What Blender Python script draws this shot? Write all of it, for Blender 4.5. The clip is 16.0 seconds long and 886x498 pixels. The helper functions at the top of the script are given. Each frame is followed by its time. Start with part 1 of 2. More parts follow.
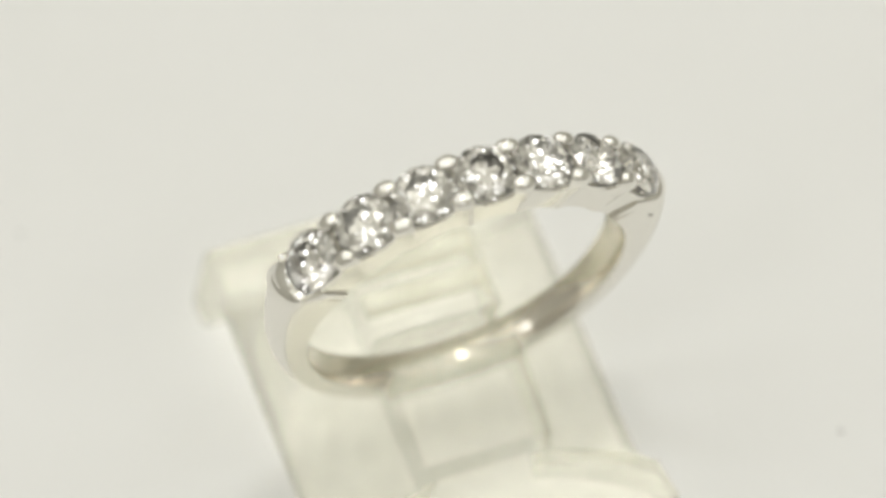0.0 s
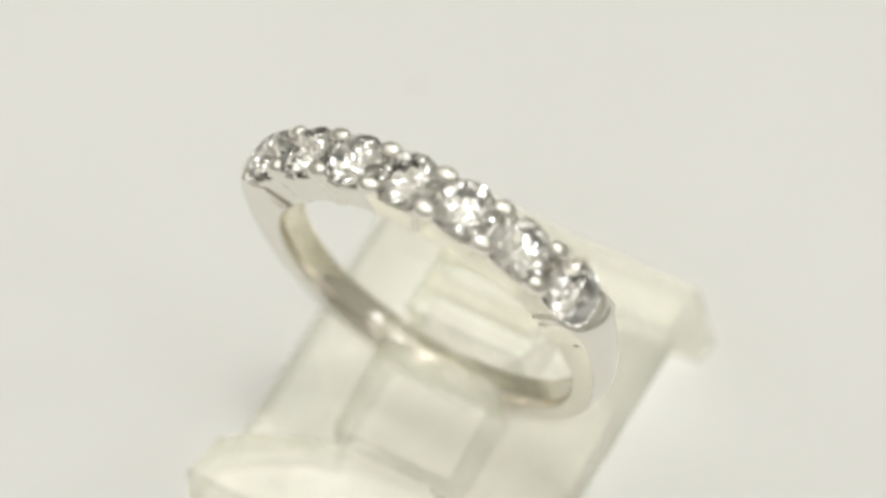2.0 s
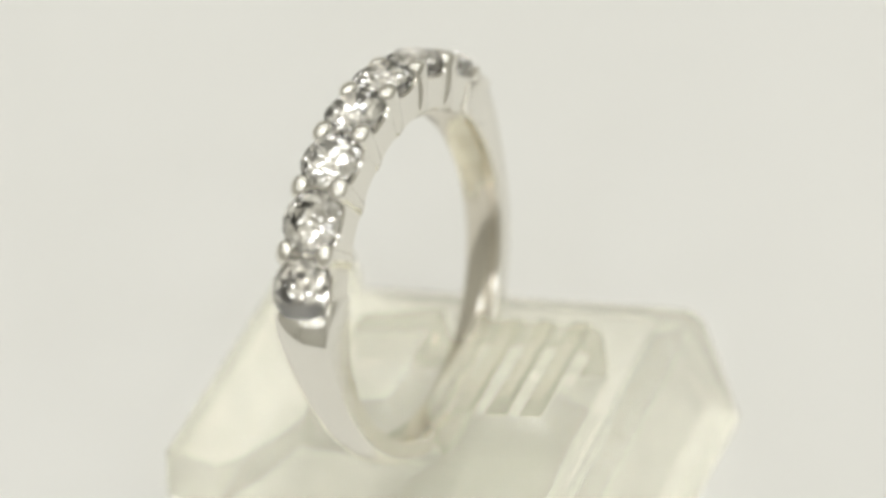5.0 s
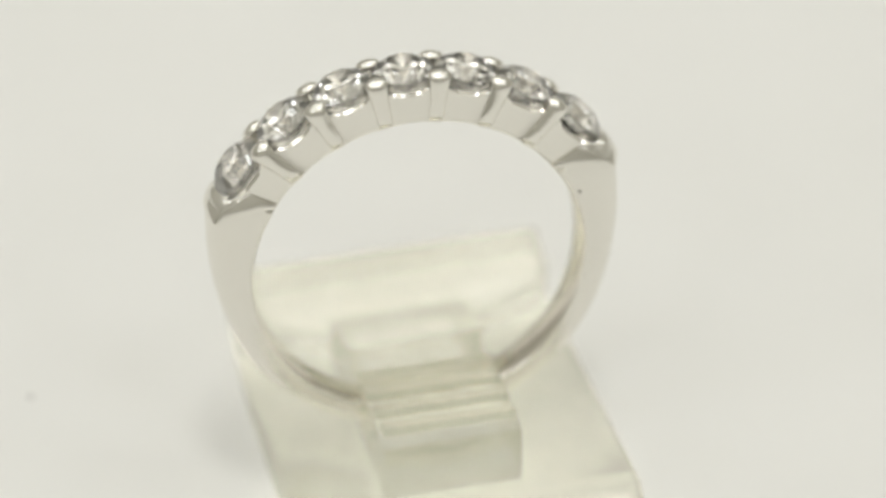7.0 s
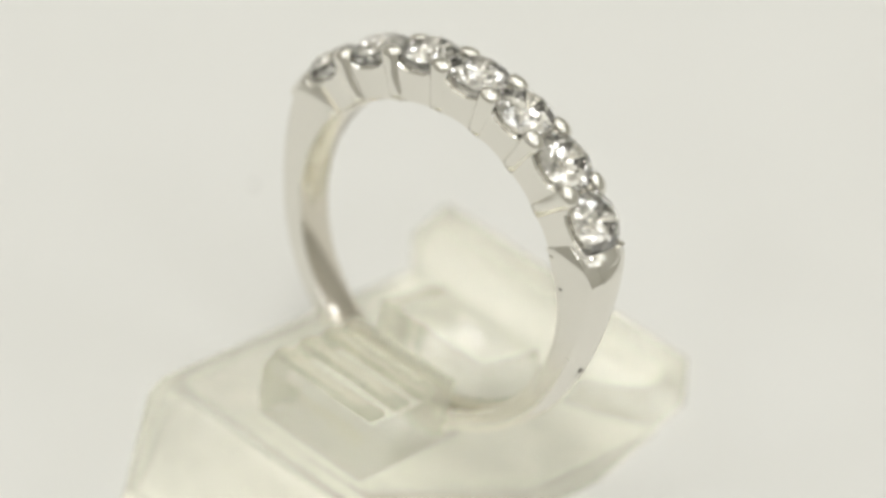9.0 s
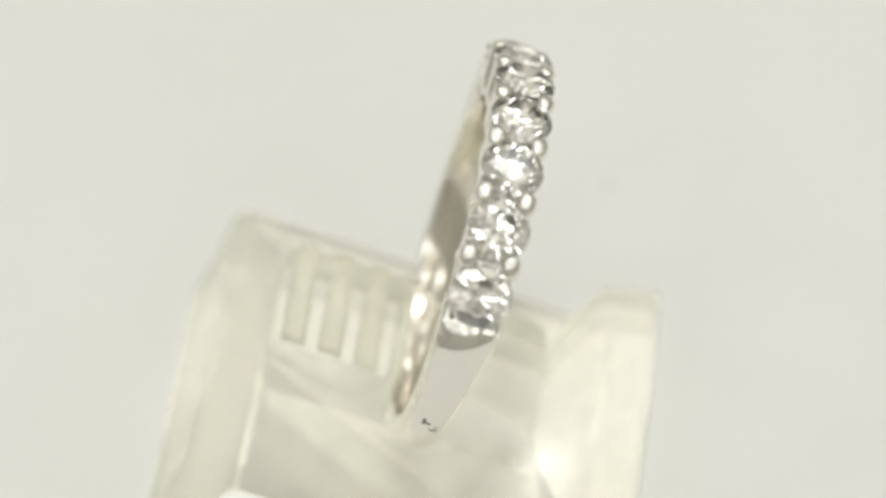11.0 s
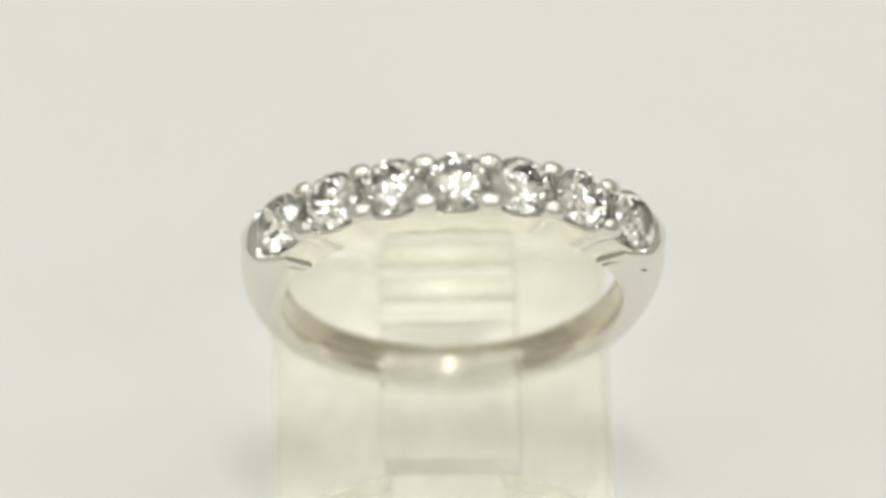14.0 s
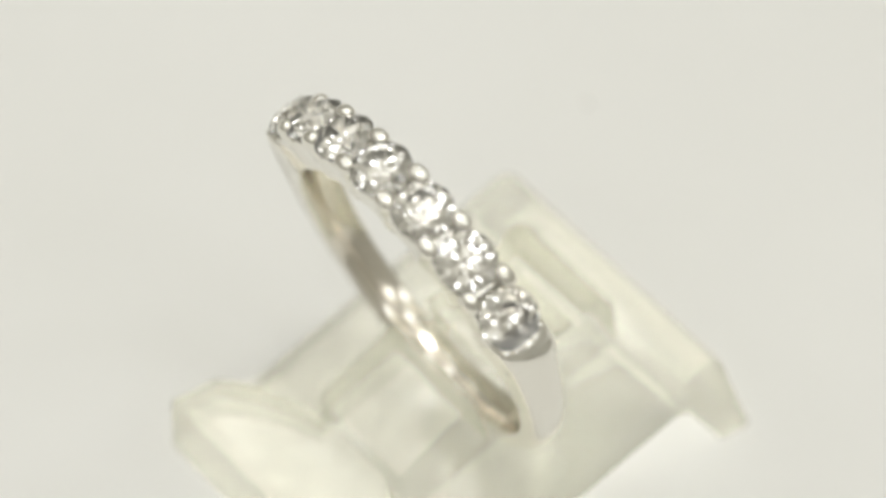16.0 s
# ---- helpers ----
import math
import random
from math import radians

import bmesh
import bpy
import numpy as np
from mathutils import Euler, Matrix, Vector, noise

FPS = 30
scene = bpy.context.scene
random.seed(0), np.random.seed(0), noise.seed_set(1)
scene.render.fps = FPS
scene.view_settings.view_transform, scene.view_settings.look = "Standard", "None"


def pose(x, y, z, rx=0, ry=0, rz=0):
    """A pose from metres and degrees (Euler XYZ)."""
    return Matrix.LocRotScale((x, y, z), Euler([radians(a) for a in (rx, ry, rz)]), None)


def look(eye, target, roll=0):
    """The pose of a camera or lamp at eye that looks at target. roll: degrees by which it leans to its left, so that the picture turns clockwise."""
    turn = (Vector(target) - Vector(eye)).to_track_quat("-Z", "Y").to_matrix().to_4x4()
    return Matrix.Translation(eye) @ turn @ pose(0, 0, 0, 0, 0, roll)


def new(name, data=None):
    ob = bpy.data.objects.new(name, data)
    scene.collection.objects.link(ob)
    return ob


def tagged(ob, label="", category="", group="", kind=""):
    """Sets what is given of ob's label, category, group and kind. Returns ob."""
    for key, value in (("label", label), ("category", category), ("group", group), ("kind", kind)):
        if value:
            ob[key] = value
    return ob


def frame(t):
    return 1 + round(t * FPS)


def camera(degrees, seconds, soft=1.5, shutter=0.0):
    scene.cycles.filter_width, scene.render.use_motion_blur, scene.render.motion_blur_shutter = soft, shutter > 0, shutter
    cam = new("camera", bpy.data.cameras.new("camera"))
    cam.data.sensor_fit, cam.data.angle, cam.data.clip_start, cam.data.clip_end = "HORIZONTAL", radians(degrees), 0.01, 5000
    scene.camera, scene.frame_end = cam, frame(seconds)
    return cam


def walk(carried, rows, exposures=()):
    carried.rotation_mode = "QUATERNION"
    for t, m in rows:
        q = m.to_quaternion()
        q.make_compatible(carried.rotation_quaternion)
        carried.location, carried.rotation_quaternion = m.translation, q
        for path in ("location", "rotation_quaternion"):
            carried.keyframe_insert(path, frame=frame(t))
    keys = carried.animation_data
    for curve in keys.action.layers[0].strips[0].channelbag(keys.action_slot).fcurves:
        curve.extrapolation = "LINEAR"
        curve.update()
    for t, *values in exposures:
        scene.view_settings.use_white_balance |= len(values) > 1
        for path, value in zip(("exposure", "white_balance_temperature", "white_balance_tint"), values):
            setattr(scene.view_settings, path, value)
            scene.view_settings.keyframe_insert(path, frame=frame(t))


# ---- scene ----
# ---- camera: fixed on a stand, looking down at 45 degrees on a small turntable ----
MM = 0.001
GROUND = 14.5            # the turntable's top lies this many mm below the aim point
PITCH = radians(45.48)
EYE = (0.369 * MM, -212 * math.cos(PITCH) * MM, (212 * math.sin(PITCH) + GROUND) * MM)
AIM = (0.369 * MM, 0, GROUND * MM)
cam = camera(12.0, 16.0, soft=3.3)
cam.data.dof.use_dof = True
cam.data.dof.focus_distance = 0.2075
cam.data.dof.aperture_fstop = 21
VIEW = look(EYE, AIM, 0.82)
walk(cam, [(0.0, VIEW), (16.0, VIEW)])

# ---- light: a bright shop room, lit from its ceiling ----
world = bpy.data.worlds.new("world")
scene.world = world
world.use_nodes = True
world.node_tree.nodes["Background"].inputs["Color"].default_value = (1.0, 0.97, 0.92, 1)
world.node_tree.nodes["Background"].inputs["Strength"].default_value = 0.0
scene.view_settings.exposure = 0.0


def area(name, at, target, w, h, watts, colour):
    lamp = bpy.data.lights.new(name, "AREA")
    lamp.shape, lamp.size, lamp.size_y, lamp.energy, lamp.color = "RECTANGLE", w, h, watts, colour
    ob = new(name, lamp)
    ob.matrix_world = look(at, target)
    return ob


WARM = (0.988, 0.97, 0.865)
COOL = (0.94, 0.965, 1.0)
for px in (-0.85, 0.0, 0.85):
    for py in (-0.85, 0.0, 0.85):
        area("ceiling_panel", (px, py, 1.23), (px, py, 0), 0.70, 0.70, 1.02, WARM)
area("desk_light", (0.02, -0.03, 0.62), (0, 0, 0), 0.07, 0.12, 0.50, (0.985, 0.975, 0.94))
for count, reach, high, turn in ((6, 0.25, 0.58, 0.4), (9, 0.44, 0.46, 0.65)):
    for k in range(count):
        a = 2 * math.pi * k / count + turn
        area("desk_light", (reach * math.cos(a), reach * math.sin(a), high), (0, 0, 0), 0.075, 0.075, 0.085, COOL)


# ---- materials ----
def material(name, colour, rough, metal=0.0, ior=1.45):
    m = bpy.data.materials.new(name)
    m.use_nodes = True
    b = m.node_tree.nodes["Principled BSDF"]
    b.inputs["Base Color"].default_value = (*colour, 1)
    b.inputs["Roughness"].default_value = rough
    b.inputs["Metallic"].default_value = metal
    b.inputs["IOR"].default_value = ior
    return m, m.node_tree, b


def noise_node(tree, scale, detail=4.0, rough=0.5):
    co = tree.nodes.new("ShaderNodeTexCoord")
    n = tree.nodes.new("ShaderNodeTexNoise")
    n.inputs["Scale"].default_value = scale
    n.inputs["Detail"].default_value = detail
    n.inputs["Roughness"].default_value = rough
    tree.links.new(co.outputs["Object"], n.inputs["Vector"])
    return n


def ramp(tree, source, stops):
    r = tree.nodes.new("ShaderNodeValToRGB")
    tree.links.new(source, r.inputs["Fac"])
    while len(r.color_ramp.elements) < len(stops):
        r.color_ramp.elements.new(0.5)
    for e, (p, c) in zip(r.color_ramp.elements, stops):
        e.position, e.color = p, (*c, 1)
    return r


def bump(tree, shader, source, strength, distance):
    b = tree.nodes.new("ShaderNodeBump")
    b.inputs["Strength"].default_value = strength
    b.inputs["Distance"].default_value = distance
    tree.links.new(source, b.inputs["Height"])
    tree.links.new(b.outputs["Normal"], shader.inputs["Normal"])


def white_gold(name, rough, grain, colour=(0.85, 0.83, 0.78)):
    m, tree, b = material(name, colour, rough, 1.0)
    n = noise_node(tree, 900, 5)
    r = ramp(tree, n.outputs["Fac"], [(0.3, (rough * 0.92,) * 3), (0.75, (rough * 1.15,) * 3)])
    tree.links.new(r.outputs["Color"], b.inputs["Roughness"])
    fine = noise_node(tree, 5200, 3)
    bump(tree, b, fine.outputs["Fac"], grain, 0.00001)
    return m


GOLD = white_gold("white_gold_polished", 0.13, 0.03)
GOLD_SATIN = white_gold("white_gold_satin", 0.24, 0.0)
GOLD_BORE = white_gold("white_gold_bore", 0.16, 0.02, (0.74, 0.70, 0.62))
GOLD_MARK = material("engraved_mark", (0.20, 0.19, 0.17), 0.5, 0.6)[0]


def glass(name, colour, ior, rough):
    m = bpy.data.materials.new(name)
    m.use_nodes = True
    tree = m.node_tree
    tree.nodes.clear()
    g = tree.nodes.new("ShaderNodeBsdfGlass")
    g.inputs["Color"].default_value = (*colour, 1)
    g.inputs["IOR"].default_value = ior
    g.inputs["Roughness"].default_value = rough
    out = tree.nodes.new("ShaderNodeOutputMaterial")
    tree.links.new(g.outputs["BSDF"], out.inputs["Surface"])
    return m, tree, g


DIAMOND = glass("diamond", (1.0, 0.995, 0.985), 2.41, 0.0)[0]


def clear_plastic(name):
    """Moulded plastic: mostly clear, part of the light bent and glossed by its surface, with a hazy wear."""
    m, tree, g = glass(name, (0.95, 0.945, 0.90), 1.49, 0.08)
    out = [n for n in tree.nodes if n.type == "OUTPUT_MATERIAL"][0]
    haze = noise_node(tree, 260, 4)
    r = ramp(tree, haze.outputs["Fac"], [(0.35, (0.12,) * 3), (0.75, (0.26,) * 3)])
    tree.links.new(r.outputs["Color"], g.inputs["Roughness"])
    clear = tree.nodes.new("ShaderNodeBsdfTransparent")
    clear.inputs["Color"].default_value = (0.984, 0.982, 0.955, 1)
    mix = tree.nodes.new("ShaderNodeMixShader")
    mix.inputs["Fac"].default_value = 0.44
    tree.links.new(g.outputs["BSDF"], mix.inputs[1])
    tree.links.new(clear.outputs["BSDF"], mix.inputs[2])
    scuffed = tree.nodes.new("ShaderNodeBsdfDiffuse")
    scuffed.inputs["Color"].default_value = (0.84, 0.83, 0.75, 1)
    veil = tree.nodes.new("ShaderNodeMixShader")
    wear = noise_node(tree, 700, 5)
    spread = ramp(tree, wear.outputs["Fac"], [(0.35, (0.07,) * 3), (0.75, (0.17,) * 3)])
    tree.links.new(spread.outputs["Color"], veil.inputs["Fac"])
    tree.links.new(mix.outputs["Shader"], veil.inputs[1])
    tree.links.new(scuffed.outputs["BSDF"], veil.inputs[2])
    tree.links.new(veil.outputs["Shader"], out.inputs["Surface"])
    return m


ACRYLIC = clear_plastic("clear_acrylic")

WHITE, white_tree, white_shader = material("matt_white_card", (0.80, 0.795, 0.775), 0.55)
mottle = noise_node(white_tree, 26, 5)
mottle_ramp = ramp(white_tree, mottle.outputs["Fac"], [(0.3, (0.79, 0.785, 0.76)), (0.7, (0.82, 0.815, 0.795))])
white_tree.links.new(mottle_ramp.outputs["Color"], white_shader.inputs["Base Color"])
fibre = noise_node(white_tree, 1500, 4)
bump(white_tree, white_shader, fibre.outputs["Fac"], 0.12, 0.00004)

PAINT, paint_tree, paint_shader = material("wall_paint", (0.78, 0.77, 0.745), 0.8)
wall_noise = noise_node(paint_tree, 3, 4)
wall_ramp = ramp(paint_tree, wall_noise.outputs["Fac"], [(0.3, (0.84, 0.835, 0.81)), (0.7, (0.88, 0.875, 0.85))])
paint_tree.links.new(wall_ramp.outputs["Color"], paint_shader.inputs["Base Color"])
TABLE = material("table_laminate", (0.74, 0.735, 0.715), 0.5)[0]
DUST = material("dust", (0.22, 0.215, 0.21), 0.9)[0]


# ---- mesh helpers ----
def finish(name, bm, mat, parent=None, smooth=True, label=""):
    me = bpy.data.meshes.new(name)
    bmesh.ops.recalc_face_normals(bm, faces=bm.faces[:])
    bm.to_mesh(me)
    bm.free()
    me.materials.append(mat)
    for f in me.polygons:
        f.use_smooth = smooth
    ob = new(name, me)
    if parent:
        ob.parent = parent
    if label:
        ob["label"] = label
    return ob


def part(name, bm, mat, parent, label="", smooth=True):
    return finish(name, bm, mat, parent, smooth, label)


def box(bm, x0, x1, y0, y1, z0, z1):
    v = [bm.verts.new((x, y, z)) for z in (z0, z1) for y in (y0, y1) for x in (x0, x1)]
    for q in ((0, 2, 3, 1), (4, 5, 7, 6), (0, 1, 5, 4), (2, 6, 7, 3), (0, 4, 6, 2), (1, 3, 7, 5)):
        bm.faces.new([v[i] for i in q])


def crease(ob, degrees):
    """Smooth shading with sharp edges past an angle."""
    bm = bmesh.new()
    bm.from_mesh(ob.data)
    for e in bm.edges:
        if len(e.link_faces) == 2 and e.calc_face_angle(0) > radians(degrees):
            e.smooth = False
    bm.to_mesh(ob.data)
    bm.free()


# ---- the room: plain walls, floor, ceiling, and the table under the turntable ----
def slab(name, label, category, dims, mat):
    bm = bmesh.new()
    box(bm, *dims)
    ob = finish(name, bm, mat, smooth=False)
    return tagged(ob, label, category, kind="structure")


R = 1.3
slab("wall_north", "plain off-white painted wall", "wall", (-R, R, R, R + 0.1, -0.8, 1.25), PAINT)
slab("wall_south", "plain off-white painted wall", "wall", (-R, R, -R - 0.1, -R, -0.8, 1.25), PAINT)
slab("wall_east", "plain off-white painted wall", "wall", (R, R + 0.1, -R, R, -0.8, 1.25), PAINT)
slab("wall_west", "plain off-white painted wall", "wall", (-R - 0.1, -R, -R, R, -0.8, 1.25), PAINT)
slab("ceiling", "plain off-white ceiling", "ceiling", (-R, R, -R, R, 1.25, 1.35), PAINT)
slab("floor", "plain light grey floor", "floor", (-R, R, -R, R, -0.9, -0.8), PAINT)


def build_table():
    thing = tagged(new("table"), "plain white laminate table under the turntable", "table")
    thing.location = (0, 0, -0.8)
    bm = bmesh.new()
    box(bm, -1.25, 1.25, -1.25, 1.25, 0.755, 0.785)
    part("tabletop", bm, TABLE, thing, smooth=False)
    for x in (-1.2, 1.2):
        for y in (-1.2, 1.2):
            bm = bmesh.new()
            box(bm, x - 0.02, x + 0.02, y - 0.02, y + 0.02, 0, 0.755)
            part("leg", bm, TABLE, thing, smooth=False)


build_table()


def lathe(bm, profile, steps):
    """Turn a profile of (radius, z) round the z axis."""
    rings = []
    for r, z in profile:
        if r == 0:
            rings.append([bm.verts.new((0, 0, z))])
        else:
            rings.append([bm.verts.new((r * math.cos(2 * math.pi * i / steps), r * math.sin(2 * math.pi * i / steps), z)) for i in range(steps)])
    for a, b in zip(rings, rings[1:]):
        for i in range(steps):
            j = (i + 1) % steps
            if len(a) == 1:
                bm.faces.new((a[0], b[i], b[j]))
            elif len(b) == 1:
                bm.faces.new((a[i], a[j], b[0]))
            else:
                bm.faces.new((a[i], a[j], b[j], b[i]))


def build_turntable():
    thing = tagged(new("turntable"), "round matt white motorised display turntable, turning", "turntable")
    bm = bmesh.new()
    lathe(bm, [(0, -0.003), (0.118, -0.003), (0.12, -0.002), (0.12, -0.0006), (0.1194, 0), (0, 0)], 128)
    crease(part("platter", bm, WHITE, thing), 30)
    bm = bmesh.new()
    lathe(bm, [(0, -0.015), (0.09, -0.015), (0.09, -0.0045), (0.03, -0.004), (0, -0.0035)], 96)
    part("base", bm, TABLE, thing)
    return thing


turntable = build_turntable()

# ---- the acrylic stand: a bent sheet, legs front and back, with a raised finger, slotted for the ring ----
LEAN = 15.7                           # degrees by which the ring leans forward
RING_C = Vector((0.79, -1.22, -1.36 + GROUND)) * MM


def plate_z(y):
    """Top of the inclined plate; the ring's foot touches it."""
    return 3.2 + 0.33 * y


def finger_z(y):
    """Top of the finger, square to the leaning ring."""
    return 7.15 + 0.37 * y


def prism(bm, profile, x0, x1):
    """A profile of (y, z) in mm, pulled from x0 to x1."""
    a = [bm.verts.new((x0 * MM, y * MM, z * MM)) for y, z in profile]
    b = [bm.verts.new((x1 * MM, y * MM, z * MM)) for y, z in profile]
    n = len(a)
    bm.faces.new(a)
    bm.faces.new(b[::-1])
    for i in range(n):
        bm.faces.new((a[i], b[i], b[(i + 1) % n], a[(i + 1) % n]))


def arc(y, z, r, start, end, n=7):
    """Points of a bend of radius r about (y, z), angles in degrees."""
    return [(y + r * math.cos(radians(start + (end - start) * i / n)), z + r * math.sin(radians(start + (end - start) * i / n))) for i in range(n + 1)]


def merged(ob, other, operation):
    """Joins another solid to ob, or cuts it out, and removes the other."""
    mod = ob.modifiers.new("solid", "BOOLEAN")
    mod.object, mod.operation, mod.solver = other, operation, "EXACT"
    bpy.context.view_layer.update()
    made = bpy.data.meshes.new_from_object(ob.evaluated_get(bpy.context.evaluated_depsgraph_get()))
    ob.modifiers.clear()
    ob.data = made
    bpy.data.objects.remove(other)


def moulding(profile, x0, x1, rim):
    """A solid of one profile with softened rims."""
    bm = bmesh.new()
    prism(bm, profile, x0, x1)
    edges = [e for e in bm.edges if abs(e.verts[0].co.x - e.verts[1].co.x) < 1e-7 or e.calc_face_angle(0) > radians(40)]
    bmesh.ops.bevel(bm, geom=edges, offset=rim * MM, segments=3, affect="EDGES", profile=0.5, clamp_overlap=True)
    return finish("body", bm, ACRYLIC, smooth=False)


def front_block():
    """The stand's low front block; its inner wall bulges towards the ring."""
    bm = bmesh.new()
    n = 20
    plan = [(-8.0, -11.1), (9.05, -11.1)]
    for i in range(n + 1):
        x = 9.05 - 17.05 * i / n
        plan.append((x, -5.2 - 3.0 * abs((x - 0.5) / 8.5) ** 2.2))
    low = [bm.verts.new((x * MM, y * MM, 0.03 * MM)) for x, y in plan]
    top = [bm.verts.new((x * MM, y * MM, (3.7 if y < -9 else 3.5) * MM)) for x, y in plan]
    bm.faces.new(low[::-1])
    lid = bm.faces.new(top)
    for i in range(len(plan)):
        k = (i + 1) % len(plan)
        bm.faces.new((low[i], low[k], top[k], top[i]))
    corners = [e for e in bm.edges if e in lid.edges or e.calc_face_angle(0) > radians(40)]
    bmesh.ops.bevel(bm, geom=corners, offset=0.3 * MM, segments=3, affect="EDGES", profile=0.5, clamp_overlap=True)
    return finish("block", bm, ACRYLIC, smooth=False)


def build_stand():
    thing = tagged(new("ring_stand"), "clear moulded acrylic ring stand, sloping plate with a ribbed slotted finger", "ring stand")
    under = plate_z(9.3) - 2.1
    plate = [(-8.5, 0.02), (-3.6, 0.02), (8.7, under)] + arc(9.2, under - 0.35, 0.5, 100, 17, 4) + [(12.3, 0.02), (14.2, 0.02)]
    plate += arc(11.0, plate_z(11.0) - 0.85, 0.8, 17, 108) + [(-8.5, plate_z(-8.5))]
    body = moulding(plate, -8.3, 9.15, 0.25)
    merged(body, front_block(), "UNION")
    finger = [(-5.5, plate_z(-5.5) - 0.6), (8.6, plate_z(8.6) - 0.6), (8.6, plate_z(8.6) + 1.2), (8.2, finger_z(8.2) - 0.9), (7.7, finger_z(7.7) - 0.45)]
    finger += [(2.1, finger_z(2.1) - 0.42), (1.9, finger_z(1.9)), (0.6, 7.62), (-0.4, 7.56), (-4.9, 5.2), (-5.4, 4.7)]
    merged(body, moulding(finger, -2.7, 4.36, 0.14), "UNION")
    bm = bmesh.new()
    bmesh.ops.create_cone(bm, cap_ends=True, segments=96, radius1=9.98 * MM, radius2=9.98 * MM, depth=2.12 * MM, matrix=pose(0, 0, 0, 90))
    slot = finish("cutter", bm, ACRYLIC, smooth=False)
    slot.matrix_world = Matrix.Translation(RING_C) @ pose(0, 0, 0, LEAN)
    merged(body, slot, "DIFFERENCE")
    for f in body.data.polygons:
        f.use_smooth = True
    crease(body, 32)
    body.parent = thing
    body.visible_shadow = False
    for y in (3.3, 5.15, 7.0):
        low, high = -0.43, 0.02
        bar = [(y + 0.6, finger_z(y + 0.6) + low), (y + 0.42, finger_z(y + 0.42) + high), (y - 0.42, finger_z(y - 0.42) + high), (y - 0.6, finger_z(y - 0.6) + low)]
        rib = moulding(bar, -2.6, 4.26, 0.12)
        for f in rib.data.polygons:
            f.use_smooth = True
        crease(rib, 32)
        rib.name, rib.parent, rib.visible_shadow = "rib", thing, False
    return thing


stand = build_stand()

# ---- the ring: local x across, z up the ring, y along its axis to the back ----
ring = tagged(new("diamond_ring"), "polished white gold ring set with seven round diamonds", "ring")


def inner_r(phi):
    """The bore, a little lower under the stones."""
    return 8.48 - 0.36 * max(0.0, math.cos(radians(phi))) ** 2


def polar(phi, r, y):
    a = radians(phi)
    return Vector((r * math.sin(a), y, r * math.cos(a))) * MM


def lerp_table(table, x):
    """Smooth values between the rows of a table (Catmull-Rom)."""
    n = len(table)
    i = max(0, min(n - 2, sum(1 for row in table if row[0] <= x) - 1))
    p0, p1, p2, p3 = table[max(0, i - 1)], table[i], table[i + 1], table[min(n - 1, i + 2)]
    k = max(0.0, min(1.0, (x - p1[0]) / (p2[0] - p1[0])))
    out = []
    for a, b, c, d in zip(p0[1:], p1[1:], p2[1:], p3[1:]):
        m1 = (c - a) / (p2[0] - p0[0]) * (p2[0] - p1[0])
        m2 = (d - b) / (p3[0] - p1[0]) * (p2[0] - p1[0])
        out.append((2 * k**3 - 3 * k**2 + 1) * b + (k**3 - 2 * k**2 + k) * m1 + (3 * k**2 - 2 * k**3) * c + (k**3 - k**2) * m2)
    return out


# angle from the top: outer radius, half width, dome
SHANK = [(56, 10.55, 1.36, 0.60), (58.5, 10.95, 1.40, 0.60), (61, 11.35, 1.40, 0.56), (63.5, 11.48, 1.38, 0.50), (66.5, 11.36, 1.33, 0.44), (72, 11.05, 1.26, 0.42), (82, 10.62, 1.18, 0.42), (95, 10.22, 1.10, 0.40),
         (111, 10.0, 1.05, 0.38), (135, 9.88, 1.02, 0.38), (180, 9.85, 1.0, 0.38)]


def band(name, start, end, steps, mat, grow, label="", tongue=()):
    """A stretch of the band: flat inside, flat sides, a low dome outside. tongue: how many degrees further each line of the section runs."""
    bm = bmesh.new()
    rows = []
    for i in range(steps + 1):
        phi = start + (end - start) * i / steps
        ro, w, dome = lerp_table(SHANK, abs(phi) if abs(phi) <= 180 else 360 - abs(phi))
        w += grow
        ro += grow
        b = inner_r(phi)
        sec = [(b + 0.10, -w), (b, -w + 0.12), (b, 0), (b, w - 0.12), (b + 0.10, w), (ro - dome - 0.18, w + 0.02)]
        for k in range(13):
            t = -1 + k / 6
            sec.append((ro - dome * abs(t) ** 2.2, -t * (w - 0.05)))
        sec.append((ro - dome - 0.18, -w - 0.02))
        far = tongue or [0.0] * len(sec)
        share = math.copysign(i / steps, end - start)
        rows.append([bm.verts.new(polar(phi + far[k] * share, r, y)) for k, (r, y) in enumerate(sec)])
    for a, c in zip(rows, rows[1:]):
        for j in range(len(a)):
            k = (j + 1) % len(a)
            bm.faces.new((a[j], a[k], c[k], c[j])).material_index = 1 if j in (1, 2) else 0
    bm.faces.new(rows[0])
    bm.faces.new(rows[-1][::-1])
    ob = part(name, bm, mat, ring, label)
    ob.data.materials.append(GOLD_BORE)
    crease(ob, 45)


def build_shank():
    band("shank", 60.0, 300.0, 130, GOLD_SATIN, 0.0)
    # the polished shoulder runs out in a point on the outer edge of its back face
    tongue = [-6.8, -6.8, -6.8, -6.8, -6.2, 3.4] + [4.2 - 5.2 * (k / 12) ** 0.7 + 1.2 * math.sin(math.pi * k / 12) for k in range(13)] + [-1.4]
    for side in (-1, 1):
        band("shoulder", side * 56.5, side * 64.0, 24, GOLD, 0.03, "mirror-polished shoulder of the setting", tongue)


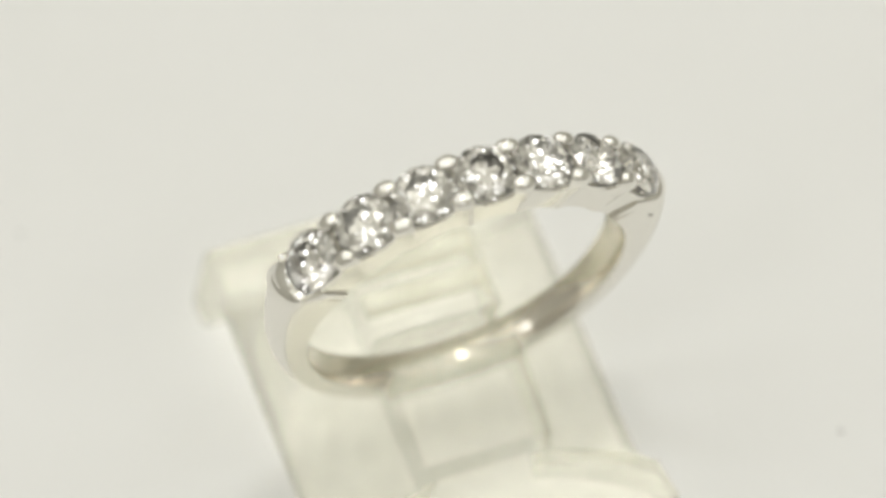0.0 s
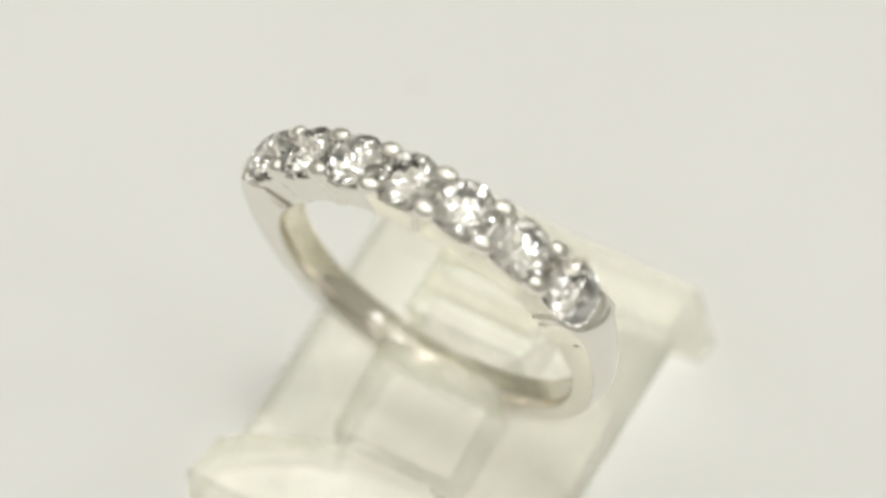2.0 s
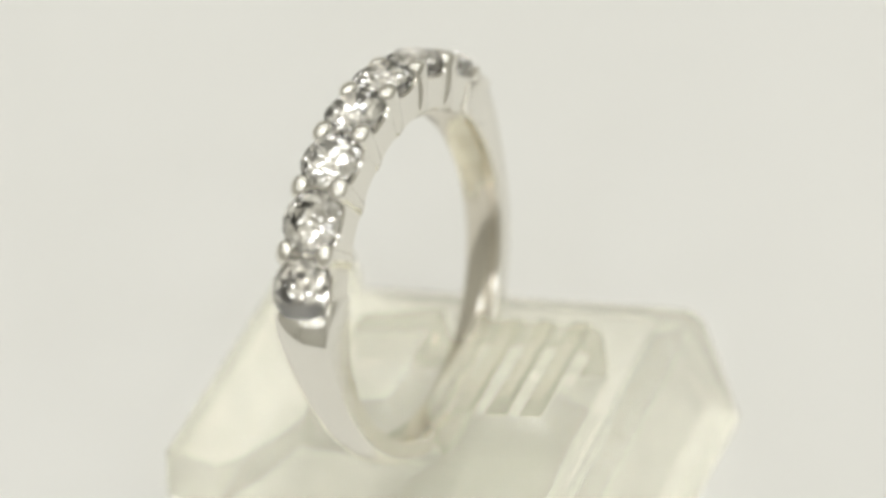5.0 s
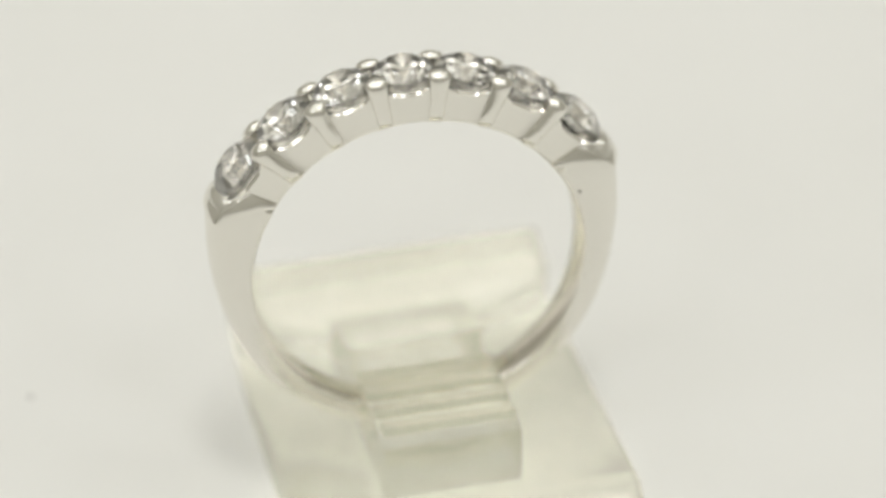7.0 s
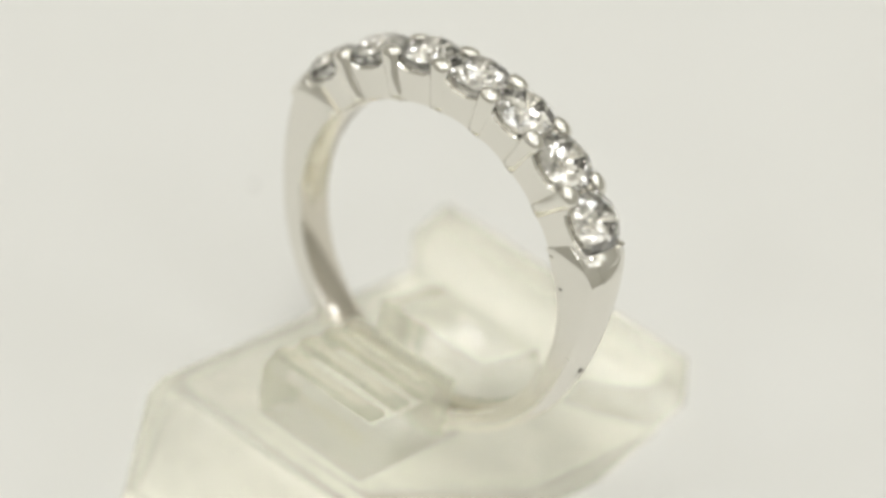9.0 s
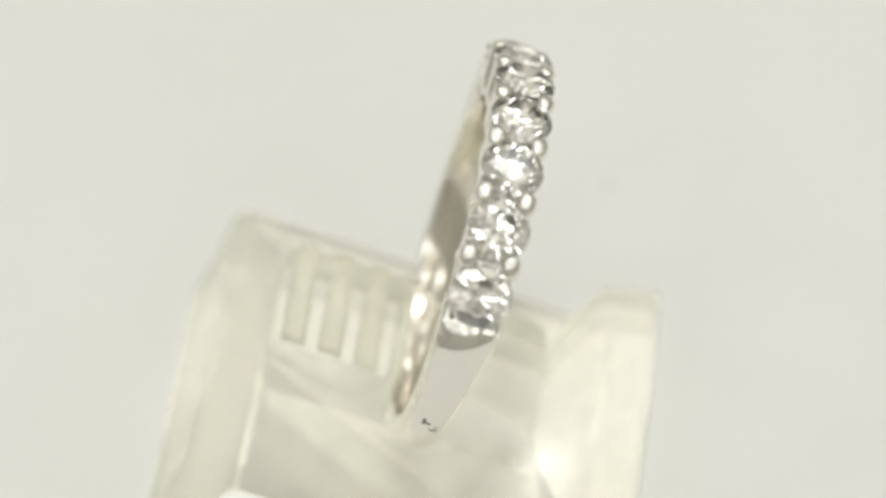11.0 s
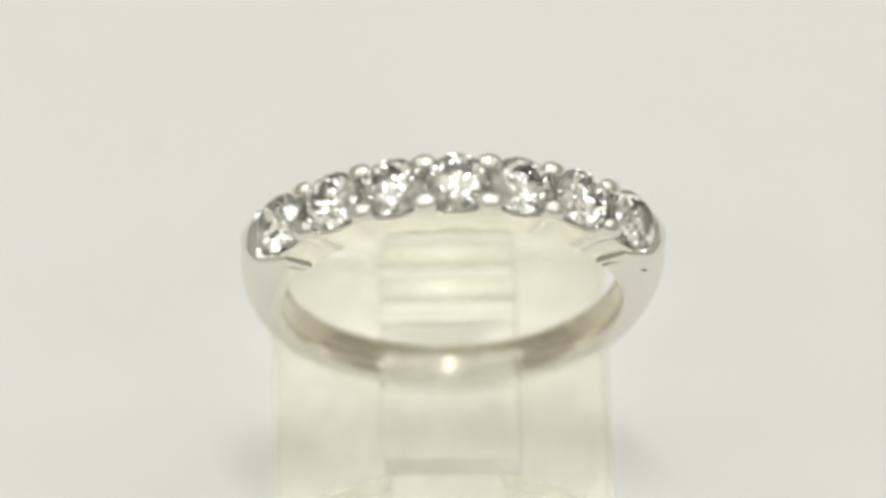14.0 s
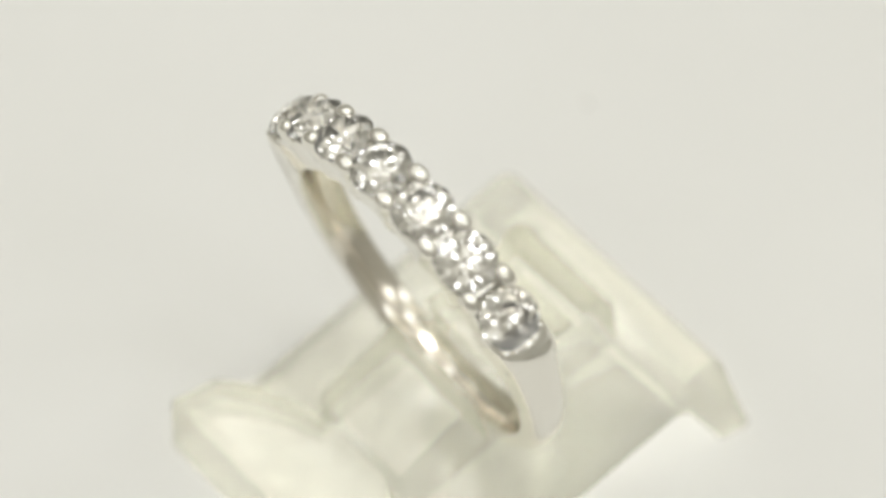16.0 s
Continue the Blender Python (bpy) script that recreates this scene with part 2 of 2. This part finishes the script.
def seat_r(phi):
    """Radius of the stones' girdles along the flattened top."""
    return 10.47 + 0.32 * (phi / 45) ** 2


STONES = [-52.3, -34.8, -17.2, 0.3, 17.8, 35.7, 53.8]
PRONGS = [-43.5, -26.0, -8.5, 9.0, 26.7, 44.8]
STONE_R = 1.57


def build_gallery():
    """The wall under the stones, scalloped at each seat, hollow between its two sides."""
    bm = bmesh.new()
    steps = 216
    rows = []
    for i in range(steps + 1):
        phi = -60.6 + 121.2 * i / steps
        near = min(abs(phi - s) for s in STONES) * 10.4 * math.pi / 180
        dip = max(0.0, 1 - (near / 1.44) ** 3)
        rim = seat_r(phi) + 0.18 - 0.85 * dip
        w = 1.37
        inset = 0.13 * dip
        b = inner_r(phi)
        sec = [(b, -w + 0.1 + inset), (b, 0), (b, w - 0.1 - inset), (b + 0.1, w - inset), (b + 0.4, w - inset), (rim - 0.12, w - 0.45 * inset), (rim, w - 0.1 - 0.45 * inset),
               (rim, w - 0.42), (rim - 0.75, w - 0.62), (rim - 0.75, -w + 0.62), (rim, -w + 0.42), (rim, -w + 0.1 + 0.45 * inset), (rim - 0.12, -w + 0.45 * inset), (b + 0.4, -w + inset), (b + 0.1, -w + inset)]
        rows.append([bm.verts.new(polar(phi, r, y)) for r, y in sec])
    for a, c in zip(rows, rows[1:]):
        for j in range(len(a)):
            k = (j + 1) % len(a)
            bm.faces.new((a[j], a[k], c[k], c[j])).material_index = 1 if j in (0, 1) else 2 if j in (7, 8, 9) else 0
    bm.faces.new(rows[0])
    bm.faces.new(rows[-1][::-1])
    ob = part("gallery", bm, GOLD, ring)
    ob.data.materials.append(GOLD_BORE)
    ob.data.materials.append(GOLD_SATIN)
    crease(ob, 40)


def build_prong(phi, side):
    """A pillar on the gallery's side with a rounded bead that grips two stones."""
    bm = bmesh.new()
    n = 14
    rows = []
    base = inner_r(phi) + 0.1
    tip = seat_r(phi) + 0.42
    # height share, half width along the ring, half depth, lean inwards
    prof = [(0.0, 0.38, 0.10, 0.02), (0.10, 0.41, 0.22, 0.03), (0.3, 0.43, 0.29, 0.04), (0.5, 0.47, 0.33, 0.06), (0.66, 0.53, 0.34, 0.08),
            (0.76, 0.60, 0.40, 0.12), (0.84, 0.65, 0.45, 0.16), (0.91, 0.63, 0.45, 0.19), (0.96, 0.50, 0.37, 0.22), (0.99, 0.28, 0.21, 0.24), (1.0, 0.08, 0.06, 0.25)]
    for h, a, d, lean in prof:
        r = base + (tip - base) * h
        if side < 0 and h < 0.6:      # the pillars of the front face lie almost flush
            d *= 0.55
        row = []
        for i in range(n):
            u = 2 * math.pi * i / n
            row.append(bm.verts.new(polar(phi, r, 0) + Vector((math.cos(radians(phi)), 0, -math.sin(radians(phi)))) * a * math.cos(u) * MM + Vector((0, side * (1.27 - lean) + d * math.sin(u), 0)) * MM))
        rows.append(row)
    for a, c in zip(rows, rows[1:]):
        for j in range(n):
            k = (j + 1) % n
            bm.faces.new((a[j], a[k], c[k], c[j]))
    bm.faces.new(rows[0])
    bm.faces.new(rows[-1][::-1])
    part("prong", bm, GOLD, ring)


def diamond_mesh():
    """A round brilliant: table, stars, kites, upper and lower halves, pavilion mains; radius one."""
    bm = bmesh.new()

    def ringv(n, start, r, z):
        return [bm.verts.new((r * math.cos(radians(start + 360 * i / n)), r * math.sin(radians(start + 360 * i / n)), z)) for i in range(n)]

    t = ringv(8, 0, 0.57, 0.33)
    m = ringv(8, 22.5, 0.80, 0.205)
    g = ringv(16, 0, 1.0, 0.02)
    h = ringv(16, 0, 1.0, -0.02)
    lo = ringv(8, 22.5, 0.25, -0.66)
    c = bm.verts.new((0, 0, -0.86))
    bm.faces.new(t)
    for i in range(8):
        j = (i + 1) % 8
        a, b, d = 2 * i, 2 * i + 1, (2 * i + 2) % 16
        bm.faces.new((t[i], m[i], t[j]))
        bm.faces.new((t[i], m[i - 1], g[a]))
        bm.faces.new((t[i], g[a], m[i]))
        bm.faces.new((m[i], g[a], g[b]))
        bm.faces.new((m[i], g[b], g[d]))
        bm.faces.new((g[a], h[a], h[b], g[b]))
        bm.faces.new((g[b], h[b], h[d], g[d]))
        bm.faces.new((lo[i], h[b], h[a]))
        bm.faces.new((lo[i], h[d], h[b]))
        bm.faces.new((c, lo[i], h[a]))
        bm.faces.new((c, h[a], lo[i - 1]))
    bmesh.ops.recalc_face_normals(bm, faces=bm.faces[:])
    me = bpy.data.meshes.new("stone")
    bm.to_mesh(me)
    bm.free()
    me.materials.append(DIAMOND)
    return me


def build_ring():
    build_shank()
    build_gallery()
    for phi in PRONGS:
        for side in (-1, 1):
            build_prong(phi, side)
    me = diamond_mesh()
    for k, phi in enumerate(STONES):
        ob = new("stone", me)
        ob.parent = ring
        ob.visible_shadow = False
        ob["label"] = "round brilliant-cut colourless diamond"
        ob.matrix_basis = Matrix.Translation(polar(phi, seat_r(phi), 0)) @ pose(0, 0, 0, 0, phi * 0.88, 0) @ pose(0, 0, 0, 0, 0, 13 * k) @ Matrix.Diagonal((STONE_R * MM, STONE_R * MM, STONE_R * MM, 1))


build_ring()


def build_marks():
    """A worn maker's stamp on the outside of the band, a casting pit and a nick on its sides."""
    bm = bmesh.new()
    for k, (dphi, y, wide, tall) in enumerate(((-2.0, -0.28, 0.5, 0.16), (0.2, 0.05, 0.9, 0.14), (1.6, 0.2, 0.5, 0.2), (3.0, 0.35, 0.22, 0.22))):
        quad = []
        for a, b in ((-1, -1), (1, -1), (1, 1), (-1, 1)):
            phi = -100.7 + dphi + a * tall * 2.6
            yy = y - 0.05 + b * wide * 0.42
            r = lerp_table(SHANK, abs(phi))
            quad.append((phi, r[0] - r[2] * (abs(yy) / r[1]) ** 2.2, yy))
        low = [bm.verts.new(polar(p, r - 0.05, y)) for p, r, y in quad]
        top = [bm.verts.new(polar(p, r + 0.012, y)) for p, r, y in quad]
        bm.faces.new(top)
        bm.faces.new(low[::-1])
        for i in range(4):
            bm.faces.new((low[i], low[(i + 1) % 4], top[(i + 1) % 4], top[i]))
    part("maker_stamp", bm, GOLD_MARK, ring, "small worn stamp on the band", smooth=False)
    for phi, r, side, size in ((-70.8, 8.85, 1, 0.10), (68.7, 10.1, -1, 0.13)):
        bm = bmesh.new()
        bmesh.ops.create_icosphere(bm, subdivisions=2, radius=size * MM)
        w = lerp_table(SHANK, abs(phi))[1]
        for v in bm.verts:
            v.co = Vector((v.co.x * 1.3, v.co.y * 0.4, v.co.z * 0.8)) + polar(phi, r, side * w)
        part("pit", bm, GOLD_MARK, ring, "tiny dark pit in the metal")


build_marks()


def build_speck(x, y, z, size):
    bm = bmesh.new()
    bmesh.ops.create_icosphere(bm, subdivisions=2, radius=size * MM)
    for v in bm.verts:
        v.co *= 0.8 + 0.4 * noise.noise(v.co * 9000)
        v.co = v.co + Vector((x, y, z)) * MM
    ob = finish("dust_speck", bm, DUST)
    return tagged(ob, "tiny dark grey speck of dust", "dust", group="dust specks")


specks = [build_speck(-2.74, 7.34, 8.41, 0.09), build_speck(-1.49, -0.95, 0.1, 0.16), build_speck(20.3, -7.45, 0.05, 0.13), build_speck(-15.25, 22.75, 0.05, 0.12)]


def motions():
    """The turntable turns clockwise at an even speed, and carries all that stands on it."""
    seat = Matrix.Translation(RING_C) @ pose(0, 0, 0, LEAN)
    times = [i * 0.5 for i in range(33)]
    turn = [(t, pose(0, 0, 0, 0, 0, -27.193 * (t - 0.851))) for t in times]
    for thing in (turntable, stand, *specks):
        walk(thing, turn)
    walk(ring, [(t, m @ seat) for t, m in turn])


motions()
